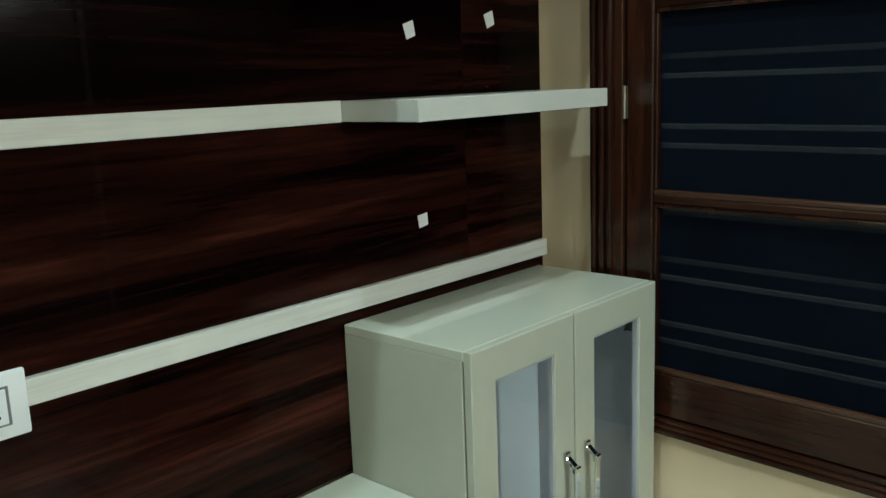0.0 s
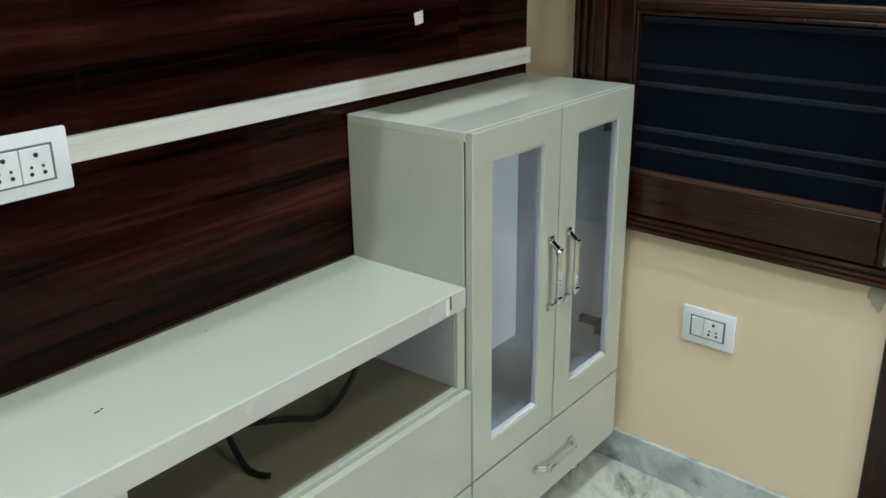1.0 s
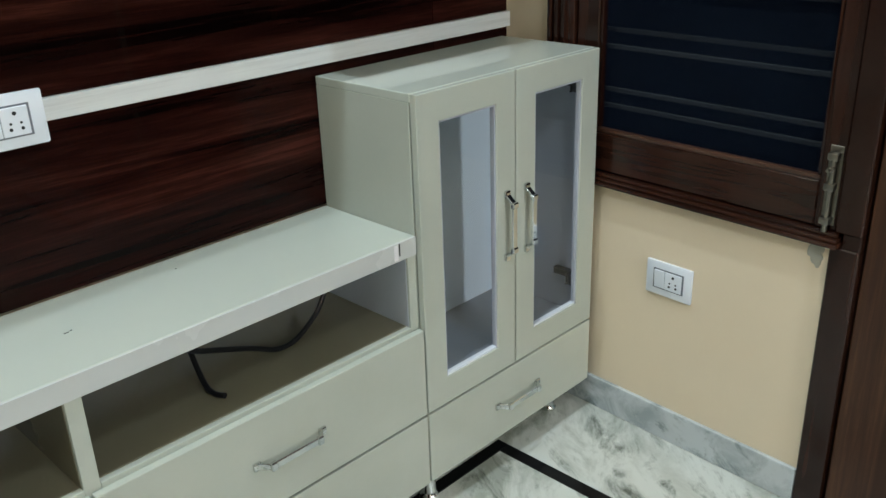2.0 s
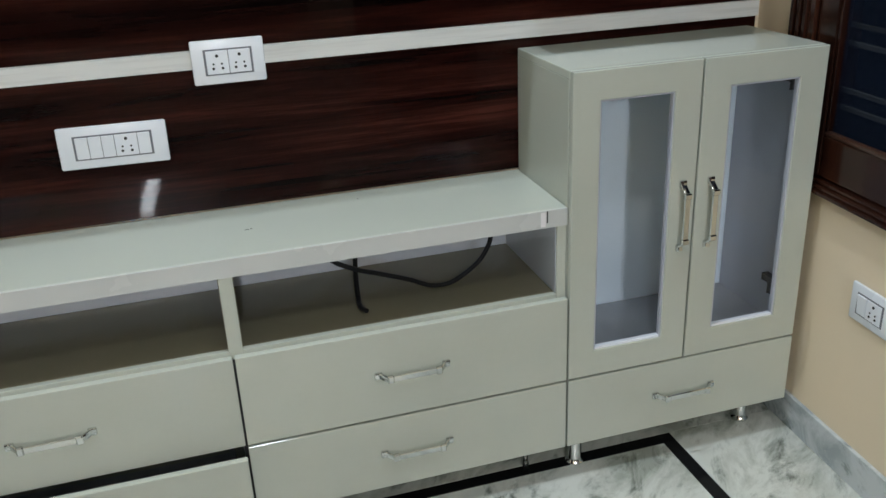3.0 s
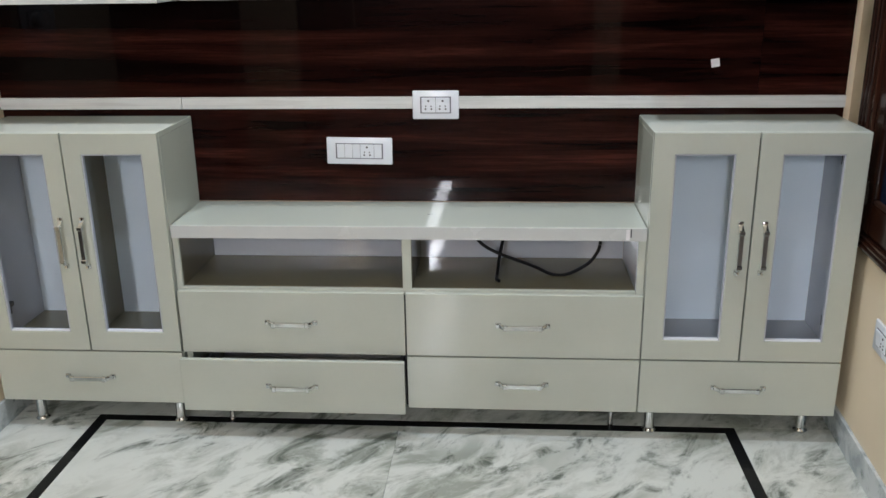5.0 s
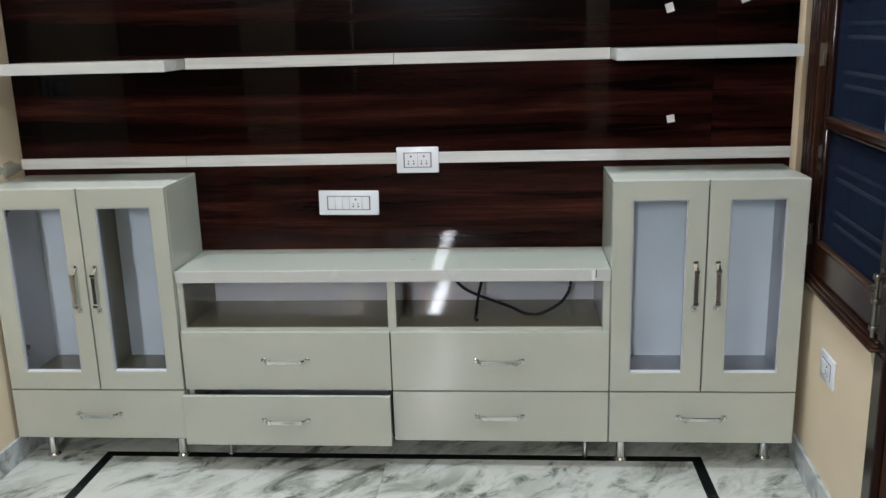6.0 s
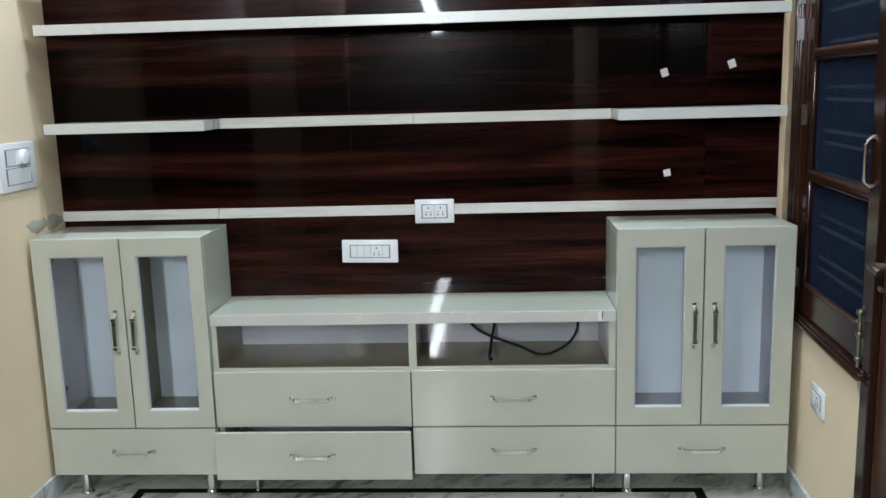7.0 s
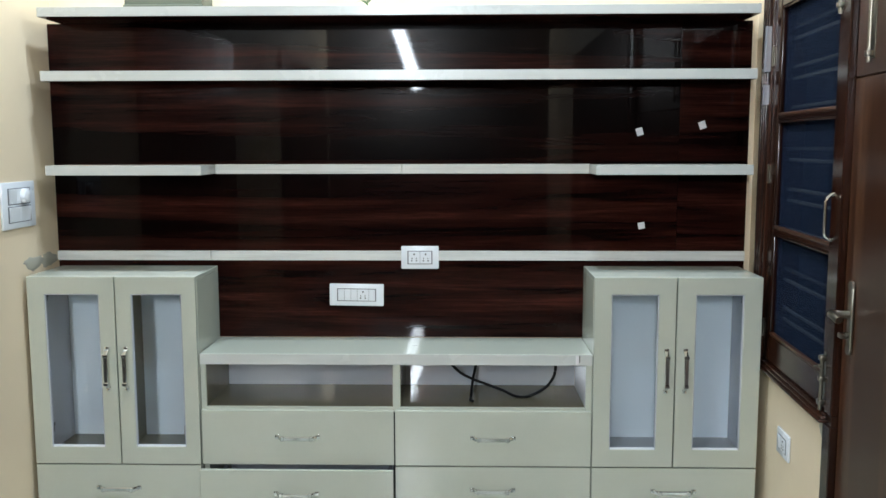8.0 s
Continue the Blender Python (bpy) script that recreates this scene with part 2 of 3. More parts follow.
def sweep(points, radius, n=10, bm=None, flat=1.0):
    """A rod of round or flattened section along a line of points."""
    bm = bm or bmesh.new()
    pts = [Vector(p) for p in points]
    loops = []
    for i, p in enumerate(pts):
        d = (pts[min(i + 1, len(pts) - 1)] - pts[max(i - 1, 0)]).normalized()
        side = d.cross(Vector((0.13, 0.2, 0.97)))
        if side.length < 0.2:
            side = d.cross(Vector((0, 1, 0)))
        side.normalize()
        up = side.cross(d).normalized()
        loops.append([bm.verts.new(p + radius * (math.cos(2 * math.pi * k / n) * side + flat * math.sin(2 * math.pi * k / n) * up)) for k in range(n)])
    for a, b in zip(loops, loops[1:]):
        for k in range(n):
            bm.faces.new((a[k], a[(k + 1) % n], b[(k + 1) % n], b[k]))
    bm.faces.new(loops[0][::-1])
    bm.faces.new(loops[-1])
    bmesh.ops.recalc_face_normals(bm, faces=bm.faces)
    return bm


def mesh_of(name, bm, mat, smooth=True):
    me = bpy.data.meshes.new(name)
    bm.to_mesh(me)
    bm.free()
    me.materials.append(mat)
    if smooth:
        me.shade_smooth()
        me.set_sharp_from_angle(angle=radians(32))
    return me


def part(name, bm, mat, parent, label=""):
    ob = new(name, mesh_of(name, bm, mat))
    ob.parent = parent
    return tagged(ob, label)


def thing(name, place, label, category, group="", kind=""):
    ob = new(name)
    ob.matrix_world = pose(*place)
    ob.empty_display_size = 0.1
    return tagged(ob, label, category, group, kind)


def solid(name, bm, mat, label, category, group="", kind=""):
    ob = new(name, mesh_of(name, bm, mat))
    return tagged(ob, label, category, group, kind)


def structure(name, bm, mat, label, category):
    return solid(name, bm, mat, label, category, "", "structure")


# ---- the room ----
T = 0.12
structure("wall_north", box(XW - T, XE + T + 0.04, 0.03, 0.03 + T, -0.1, CEIL, 0), WALL, "cream painted wall behind the dark panelling", "wall")
structure("wall_west", box(XW - T, XW, YS, 0.03, -0.1, CEIL, 0), WALL, "cream painted side wall with shaded corner", "wall")
# far wall is out of view; its brown keeps the panelling's reflections dark
structure("wall_south", box(XW - T, XE + T + 0.04, YS - T, YS, -0.1, CEIL, 0), DOORWOOD, "unseen far wall, brown to keep reflections dark", "wall")
# unseen dark sheets on the side walls, added to darken the panelling's reflections
bm = box(XW, XW + 0.02, -2.75, -0.92, 0, 2.2, 0.004)
structure("door_2", bm, FRAMEWOOD, "unseen dark door placed to fit the panelling's reflection", "door")
structure("door_3", box(1.253, 1.273, -4.7, -2.0, 0, 2.3, 0.004), FRAMEWOOD, "unseen dark panel added to darken reflections, east wall", "door")
structure("door_4", box(XW, XW + 0.02, -7.0, -4.4, 0, 2.3, 0.004), FRAMEWOOD, "unseen dark panel added to darken reflections, west wall", "door")
structure("ceiling", box(XW - T, XE + T + 0.04, YS - T, 0.03 + T, CEIL, CEIL + 0.1, 0), CEILING, "plain white ceiling", "ceiling")

WY0, WY1 = -0.128, -0.910     # window, along the wall
DY1 = -1.93                   # far edge of the door
HEAD, SILL = 2.3, 0.655
# the east wall leans 3.5 degrees into the room; its parts are built square at XE and turned with it
EAST = pose(1.389, 0, 0, 0, 0, -3.5) @ Matrix.Translation((-XE, 0, 0))
XFAR = 1.389 + 0.061 * DY1
bm = box(XE, XE + T, WY0, 0.05, -0.1, CEIL, 0)
box(XE, XE + T, WY1 + 0.006, WY0, -0.1, SILL, 0, bm)
box(XE, XE + T, DY1, WY0, HEAD, CEIL, 0, bm)
bm.transform(EAST)
box(XFAR, XFAR + T, YS, DY1 + 0.004, -0.1, CEIL, 0, bm)
structure("wall_east", bm, WALL, "cream painted side wall with window and door opening", "wall")


# ---- window in the east wall ----
win = thing("window_1", (XE, (WY0 + WY1) / 2, SILL), "dark stained wooden window with dark insect mesh at night", "window", "", "structure")
win_at = win.matrix_world.translation


def wpart(name, bm, mat, parent, label=""):
    bm.transform(Matrix.Translation(-win_at))
    return part(name, bm, mat, parent, label)


# side frame: three ribs between grooves
bm = box(XE - 0.012, XE + T, WY0 - 0.085, WY0, SILL, HEAD, 0.002)
for k in range(3):
    y = WY0 - 0.008 - k * 0.019
    box(XE - 0.026 + 0.003 * k, XE - 0.008, y - 0.014, y, SILL + 0.05, HEAD, 0.005, bm, 2)
wpart("window_frame", bm, FRAMEWOOD, win)
WTOP = 2.06                           # top of the sash
wpart("window_frame", box(XE - 0.02, XE + T, WY1 + 0.001, WY0 - 0.085, WTOP + 0.003, HEAD, 0.003), FRAMEWOOD, win)
bm = box(XE - 0.030, XE + T, WY1 - 0.016, WY0, SILL, SILL + 0.010, 0.004, None, 2)
box(XE - 0.023, XE + T, WY1 - 0.012, WY0, SILL + 0.010, SILL + 0.019, 0.004, bm, 2)
box(XE - 0.014, XE + T, WY1 - 0.008, WY0, SILL + 0.019, SILL + 0.029, 0.004, bm, 2)
wpart("window_sill", bm, RAILWOOD, win)

SY0, SY1 = WY0 - 0.088, WY1 + 0.001   # sash edges
GY0, GY1 = -0.282, -0.860             # glass edges
ZS = SILL + 0.031
XS0, XS1 = XE - 0.002, XE + 0.036
sash = wpart("sash", box(XS0, XS1, GY0, SY0, ZS, WTOP, 0.003), FRAMEWOOD, win, "glossy dark brown stained wooden sash")
wpart("stile", box(XS0, XS1, SY1, GY1, ZS, WTOP, 0.003), FRAMEWOOD, sash)
RAILS = [(ZS, 0.784), (1.161, 1.178), (1.566, 1.583), (1.966, WTOP)]
for z0, z1 in RAILS:
    wpart("rail", box(XS0 + 0.002, XS1, GY1, GY0, z0, z1, 0.003), RAILWOOD, sash)
for (a, z0), (z1, b) in zip(RAILS, RAILS[1:]):
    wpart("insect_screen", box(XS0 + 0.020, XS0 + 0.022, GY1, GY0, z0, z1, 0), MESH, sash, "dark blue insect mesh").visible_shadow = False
    # the bead at each pane's foot takes the wood lightened as a highlight
    for bead in ((GY1, GY0, z0, z0 + 0.012), (GY1, GY0, z1 - 0.010, z1), (GY1, GY1 + 0.008, z0 + 0.012, z1 - 0.010), (GY0 - 0.010, GY0, z0 + 0.012, z1 - 0.010)):
        wpart("glazing_bead", box(XS0 + 0.003, XS0 + 0.020, *bead, 0.004, None, 2), LITBEAD if bead[2] == z0 and bead[3] < z0 + 0.02 else FRAMEWOOD, sash)
# two pale lavender strips on the side frame
for z0, z1, dy in ((1.626, 1.700, 0.0), (1.745, 1.91, 0.006)):
    bm = box(XE - 0.0295, XE - 0.0285, WY0 - 0.078 - dy, WY0 - 0.052 - dy, z0, z1, 0.0002)
    box(XE - 0.0288, XE - 0.0120, WY0 - 0.072 - dy, WY0 - 0.054 - dy, z0 + 0.002, z1 - 0.002, 0.0002, bm)
    wpart("tape_strip", bm, LAVENDER, win, "pale lavender strip on the side frame")


# grille of paired flat bars outside the glass
for z in (0.714, 0.861, 1.008, 1.155, 1.300, 1.447, 1.594, 1.737, 1.879, 2.02, 2.16):
    for dz in (-0.0205, 0.0205):
        wpart("grille_bar", box(XE + 0.056, XE + 0.064, WY1 + 0.002, -0.245, z + dz - 0.006, z + dz + 0.006, 0.0015), GRILLE, win, "grey painted grille bar")


def tower_bolt(parent, put, y, z0, z1, x):
    bm = box(x - 0.003, x, y - 0.014, y + 0.014, z0, z1, 0.001)
    sweep([(x - 0.012, y, z0 - 0.012), (x - 0.012, y, z1 - 0.01)], 0.006, 12, bm)
    for z in (z0 + 0.012, (z0 + z1) / 2, z1 - 0.02):
        box(x - 0.021, x - 0.002, y - 0.011, y + 0.011, z - 0.008, z + 0.008, 0.003, bm, 2)
    lathe([(0, 0.0035), (0.012, 0.0035), (0.013, 0.007), (0.02, 0.007), (0.023, 0.003)], 12, bm, (x - 0.036, y, z1 - 0.045), "x")
    put("tower_bolt", bm, STEEL, parent, "steel tower bolt")


tower_bolt(sash, wpart, -0.889, 0.697, 0.865, XS0)
tower_bolt(sash, wpart, -0.893, 1.865, 2.04, XS0)
hz0, hz1, hy = 1.20, 1.338, -0.896
bm = sweep([(XS0, hy, hz0), (XS0 - 0.012, hy, hz0 + 0.003), (XS0 - 0.024, hy, hz0 + 0.013), (XS0 - 0.027, hy, hz0 + 0.024), (XS0 - 0.027, hy, hz1 - 0.024),
            (XS0 - 0.024, hy, hz1 - 0.015), (XS0 - 0.012, hy, hz1 - 0.004), (XS0, hy, hz1)], 0.005, 12)
for z in (hz0, hz1):
    box(XS0 - 0.004, XS0, hy - 0.012, hy + 0.012, z - 0.016, z + 0.016, 0.0015, bm)
wpart("handle", bm, CHROME, sash, "chrome pull handle")
for z in (0.80, 1.375, 1.80):
    bm = sweep([(XS0 - 0.006, SY0 + 0.001, z - 0.035), (XS0 - 0.006, SY0 + 0.001, z + 0.035)], 0.0035, 10)
    box(XS0 - 0.002, XS0 + 0.001, SY0 - 0.004, SY0 + 0.001, z - 0.034, z + 0.034, 0.0005, bm)
    wpart("hinge", bm, STEEL, sash, "worn steel butt hinge")


# ---- door beside the window ----
door = thing("door_1", (XE, (WY1 + DY1) / 2, 0), "closed brown veneered door with steel lock in dark frame", "door", "", "structure")
door_at = door.matrix_world.translation


def dpart(name, bm, mat, parent, label=""):
    bm.transform(Matrix.Translation(-door_at))
    return part(name, bm, mat, parent, label)


bm = box(XE - 0.010, XE + T, WY1 - 0.055, WY1, SILL + 0.031, HEAD, 0.003)
box(XE - 0.010, XE + T, WY1 - 0.055, WY1 + 0.006, 0, SILL - 0.001, 0.003, bm)
box(XE - 0.006, XE + T, WY1 - 0.055, WY1 - 0.017, SILL - 0.001, SILL + 0.031, 0.001, bm)
dpart("door_frame", bm, FRAMEWOOD, door, "dark stained jamb down to the floor")
dpart("door_frame", box(XE - 0.018, XE + T, DY1, DY1 + 0.06, 0, HEAD, 0.003), FRAMEWOOD, door)
dpart("door_frame", box(XE - 0.018, XE + T, DY1 + 0.06, WY1 - 0.055, 2.2, HEAD, 0.003), FRAMEWOOD, door)
LY0, LY1 = WY1 - 0.058, DY1 + 0.062
leaf = dpart("door_leaf", box(XE + 0.012, XE + 0.052, LY1, LY0, 0.006, 1.664, 0.003), DOORWOOD, door)
dpart("upper_leaf", box(XE + 0.012, XE + 0.052, LY1, LY0, 1.667, 2.197, 0.003), DOORWOOD, door)
XL = XE + 0.012
LK = -1.033
bm = box(XL - 0.010, XL, LK - 0.016, LK + 0.016, 0.905, 1.085, 0.004, None, 2)
lathe([(0, 0.016), (0.008, 0.016), (0.010, 0.013)], 24, bm, (XL - 0.010, LK, 1.085), "x")
lathe([(0, 0.016), (0.008, 0.016), (0.010, 0.013)], 24, bm, (XL - 0.010, LK, 0.905), "x")
dpart("lock_plate", bm, STEEL, leaf, "tarnished steel lock plate")
bm = lathe([(0, 0.012), (0.05, 0.011)], 16, None, (XL - 0.055, LK, 1.005), "x")
sweep([(XL - 0.055, LK + 0.008, 1.004), (XL - 0.058, LK - 0.011, 1.006), (XL - 0.058, LK - 0.032, 1.003), (XL - 0.054, LK - 0.052, 0.998)], 0.011, 12, bm)
dpart("lever_handle", bm, STEEL, leaf, "steel lever handle")
bm = lathe([(0, 0.010), (0.012, 0.010)], 14, None, (XL - 0.020, LK, 0.945), "x")
box(XL - 0.034, XL - 0.018, LK - 0.013, LK + 0.013, 0.938, 0.952, 0.002, bm)
dpart("thumb_turn", bm, STEEL, leaf)
tower_bolt(leaf, dpart, -1.080, 1.71, 2.05, XL)
win.matrix_world = EAST @ win.matrix_world
door.matrix_world = EAST @ door.matrix_world


# ---- wall panelling, strips and shelves ----
JOINT = 1.09
ROWSZ = [(0.0, 0.095), (0.7095, 1.043), (1.043, 1.39), (1.39, 1.742), (1.742, 1.958)]
panelling = thing("wall_panelling", (0, 0, 0), "glossy dark reddish-brown wood-grain laminate wall panelling", "wall panel")
for z0, z1 in ROWSZ:
    for x0, x1 in ((XW + 0.001, JOINT - 0.0006), (JOINT + 0.0006, XE - 0.001)):
        cx, cz = (x0 + x1) / 2, (z0 + z1) / 2
        b = part("panel_board", box(x0 - cx, x1 - cx, 0, 0.0295, z0 - cz + 0.0004, z1 - cz - 0.0004, 0.0006), PANEL, panelling)
        b.location = (cx, 0, cz)

bm = bmesh.new()
for k in range(5):
    x = -0.20 + 0.017 * k
    box(x, x + 0.006 + 0.004 * (k % 2), -0.001, 0.0, 0.7085, 0.7098 + 0.0009 * (k % 3), 0.0002, bm)
part("chipped_edge", bm, LAVENDER, panelling, "pale chips along the lower edge")

strip = thing("edge_strip", (0, 0, 1.043), "white grained laminate strip across the dark panelling", "trim")
for x0, x1 in ((XW + 0.002, -0.771), (-0.769, 0.02), (0.022, XE - 0.003)):
    part("strip_piece", box(x0, x1, -0.014, -0.0003, -0.019, 0.019, 0.001), STRIP, strip)
strip = thing("edge_strip", (0, 0, 1.389), "white grained laminate strip joining two shelves", "trim")
for x0, x1 in ((-0.741, -0.001), (0.001, 0.739)):
    part("strip_piece", box(x0, x1, -0.016, -0.0003, -0.019, 0.019, 0.001), STRIP, strip)

SH = -0.202


def wall_shelf(x0, x1, z0, z1, label, group, joints=()):
    """A board with its banded front edge, in lengths, and a banded end where it shows."""
    ob = thing("wall_shelf", ((x0 + x1) / 2, 0, z0), label, "shelf", group)
    c = (x0 + x1) / 2
    part("board", box(x0 - c + 0.001, x1 - c - 0.001, SH + 0.0015, -0.0003, 0, z1 - z0, 0.0008), STRIP, ob)
    part("underside", box(x0 - c + 0.003, x1 - c - 0.003, SH + 0.004, -0.0005, -0.0016, -0.0002, 0), PANEL, ob, "thin dark brown sheet under the board")
    ends = [x0, *joints, x1]
    for a, b in zip(ends, ends[1:]):
        part("edge_band", box(a - c + 0.0003, b - c - 0.0003, SH, SH + 0.0014, -0.0004, z1 - z0 + 0.0004, 0.0004), EDGE, ob, "off-white front edge band")
    for a, b in ((x0 - c, x0 - c + 0.0009), (x1 - c - 0.0009, x1 - c)):
        part("end_band", box(a, b, SH + 0.0016, -0.0005, 0.0002, z1 - z0 - 0.0002, 0), EDGE, ob)
    return ob


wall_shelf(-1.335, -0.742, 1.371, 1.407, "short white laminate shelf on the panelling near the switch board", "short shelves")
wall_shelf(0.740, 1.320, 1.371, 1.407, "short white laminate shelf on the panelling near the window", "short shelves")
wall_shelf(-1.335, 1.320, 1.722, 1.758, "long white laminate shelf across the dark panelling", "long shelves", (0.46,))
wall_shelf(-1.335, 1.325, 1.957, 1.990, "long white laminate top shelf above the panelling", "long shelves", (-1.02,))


def tape_piece(x, z, turn, w=0.026, h=0.03):
    bm = box(-w / 2, w / 2, -0.0012, 0, -h / 2, h / 2, 0.0003)
    for v in bm.verts:
        v.co.y -= 0.006 * max(0.0, (v.co.x + v.co.z) / w - 0.3) ** 2
    ob = solid("paper_tape", bm, TAPE, "small white paper tape square stuck on the panelling", "tape", "tape squares")
    ob.matrix_world = pose(x, -0.0004, z, 0, turn, 0)


tape_piece(0.935, 1.533, -18)
tape_piece(1.179, 1.558, -20)
tape_piece(0.951, 1.163, -10, 0.026, 0.026)

# things on the top shelf
tray = thing("wooden_tray", (-0.868, -0.115, 1.990), "low grey-green wooden tray standing on the top shelf", "tray")
part("base", box(-0.15, 0.15, -0.07, 0.07, 0, 0.012, 0.002), TRAY, tray)
for a, b, c, d in ((-0.146, 0.146, -0.066, -0.056), (-0.146, 0.146, 0.056, 0.066), (-0.146, -0.136, -0.056, 0.056), (0.136, 0.146, -0.056, 0.056)):
    part("side", box(a, b, c, d, 0.012, 0.075, 0.002), TRAY, tray)


def leaf_mesh(length, width, droop):
    bm = bmesh.new()
    rows = []
    for i in range(7):
        f = i / 6
        w = width * math.sin(math.pi * min(1, 0.06 + 0.94 * f) ** 0.8) * 0.5
        z = 0.02 * math.sin(f * 2) - droop * f * f
        rows.append([bm.verts.new((s * w, -length * f, z + 0.25 * abs(s) * w)) for s in (-1, 0, 1)])
    for a, b in zip(rows, rows[1:]):
        for k in range(2):
            bm.faces.new((a[k], a[k + 1], b[k + 1], b[k]))
    bmesh.ops.solidify(bm, geom=bm.faces[:], thickness=0.0008)
    return bm


sprig = thing("leaf_sprig", (-0.115, -0.10, 1.992), "small green leaf sprig lying on the top shelf", "leaf")
part("stem", sweep([(0, 0.06, 0.004), (0.002, 0.0, 0.008), (0.0, -0.05, 0.016), (0.003, -0.08, 0.022)], 0.0016, 8), LEAF, sprig)
for x, y, z, rz, s in ((0.002, -0.075, 0.022, 10, 1.0), (0.0, -0.04, 0.016, 65, 0.8), (0.0, -0.01, 0.012, -60, 0.85)):
    ob = part("leaf", leaf_mesh(0.055 * s, 0.026 * s, 0.012), LEAF, sprig)
    ob.matrix_local = pose(x, y, z, 0, 0, rz)


# ---- switch plates ----
def socket_holes(bm, cx, cz, y):
    """Three round pin holes and two small ones, as discs coloured for the holes' shade."""
    for dx, dz, r in ((0, 0.0135, 0.0034), (-0.0085, -0.003, 0.0022), (0.0085, -0.003, 0.0022), (-0.0095, -0.0125, 0.0029), (0.0095, -0.0125, 0.0029)):
        lathe([(0, r), (0.0012, r)], 12, bm, (cx + dx, y, cz + dz), "y")


def switch_plate(name, width, height, rows, label, group):
    """Plate lying in the xz plane, facing -y; rows of modules: (kind, width)."""
    top = thing(name, (0, 0, 0), label, "switch plate", group)
    part("plate", box(-width / 2, width / 2, -0.009, 0, -height / 2, height / 2, 0.004, None, 2), PLASTIC, top)
    n = len(rows)
    rh = (height - 0.038) / n
    edge = 0.004 if n == 1 else 0.007
    for i, mods in enumerate(rows):
        cz = height / 2 - 0.019 - rh * (i + 0.5)
        rw = sum(w for _, w in mods)
        hh = rh * 0.5 - (0.003 if n > 1 else 0.0)
        part("inset_line", box(-rw / 2 - edge, rw / 2 + edge, -0.0098, -0.0085, cz - hh, cz + hh, 0.0003), GREYLINE, top, "grey outline round the modules")
        x = -rw / 2
        for kind, w in mods:
            face = box(x + 0.0006, x + w - 0.0006, -0.0125, -0.0095, cz - hh + 0.003, cz + hh - 0.003, 0.001)
            if kind == "switch":
                for v in face.verts:
                    if v.co.y < -0.011:
                        v.co.y -= 0.0025 * (v.co.z - cz) / hh
            ob = part("module", face, PLASTIC, top)
            mx = x + w / 2
            if kind == "socket":
                hb = bmesh.new()
                socket_holes(hb, mx, cz, -0.0136)
                part("pin_holes", hb, DARK, ob)
            if kind == "knob":
                kb = lathe([(0, 0.027), (-0.006, 0.027), (-0.016, 0.024), (-0.019, 0.019)], 24, None, (mx, -0.0125, cz), "y")
                part("regulator_knob", kb, PLASTIC, ob)
            x += w
    return top


sp = switch_plate("socket_plate", 0.150, 0.092, [[("socket", 0.046), ("socket", 0.046)]], "white double socket plate set over the white strip", "")
sp.matrix_world = pose(0.071, -0.0145, 1.037)
sp = switch_plate("switch_socket_plate", 0.219, 0.090, [[("switch", 0.026), ("switch", 0.026), ("switch", 0.026), ("socket", 0.046), ("switch", 0.026)]],
                  "long white switch and socket plate on dark panelling", "")
sp.matrix_world = pose(-0.186, -0.0004, 0.883, 0, 0.8, 0)
sp = switch_plate("wall_switch_plate", 0.130, 0.091, [[("switch", 0.030), ("socket", 0.048)]], "white switch and socket plate on cream wall", "")
sp.matrix_world = EAST @ pose(XE - 0.0004, -0.528, 0.452, 0, 0, -90)
sp = switch_plate("wall_switch_board", 0.240, 0.170, [[("switch", 0.056), ("knob", 0.092)], [("switch", 0.076), ("switch", 0.076)]],
                  "white two-row switch board with fan regulator on cream wall", "")
sp.matrix_world = pose(XW + 0.0004, -0.308, 1.266, 0, 0, 90)

# smears of putty in the corner above the cabinet and under the window sill
def putty(x, y, z, w, h, side, seed):
    bm = bmesh.new()
    rim, top = [], []
    for k in range(22):
        a = 2 * math.pi * k / 22
        r = 0.5 * (1 + 0.16 * math.sin(3 * a + seed) + 0.09 * math.sin(7 * a + 2 * seed) + 0.06 * math.sin(10 * a - seed))
        rim.append(bm.verts.new((0, w * r * math.cos(a), h * r * math.sin(a))))
        top.append(bm.verts.new((side * 0.002, 0.86 * w * r * math.cos(a), 0.86 * h * r * math.sin(a))))
    for k in range(22):
        bm.faces.new((rim[k], rim[(k + 1) % 22], top[(k + 1) % 22], top[k]))
    bm.faces.new(top)
    bmesh.ops.recalc_face_normals(bm, faces=bm.faces)
    ob = solid("putty_smear", bm, PUTTY, "grey putty smear on the cream wall", "smear", "putty smears", "structure")
    ob.matrix_world = pose(x, y, z) if side > 0 else EAST @ pose(x, y, z)


putty(XW, -0.205, 1.038, 0.15, 0.05, 1, 0.4)
putty(XW, -0.082, 1.036, 0.13, 0.055, 1, 2.1)
putty(XE, -0.875, 0.628, 0.035, 0.06, -1, 1.2)


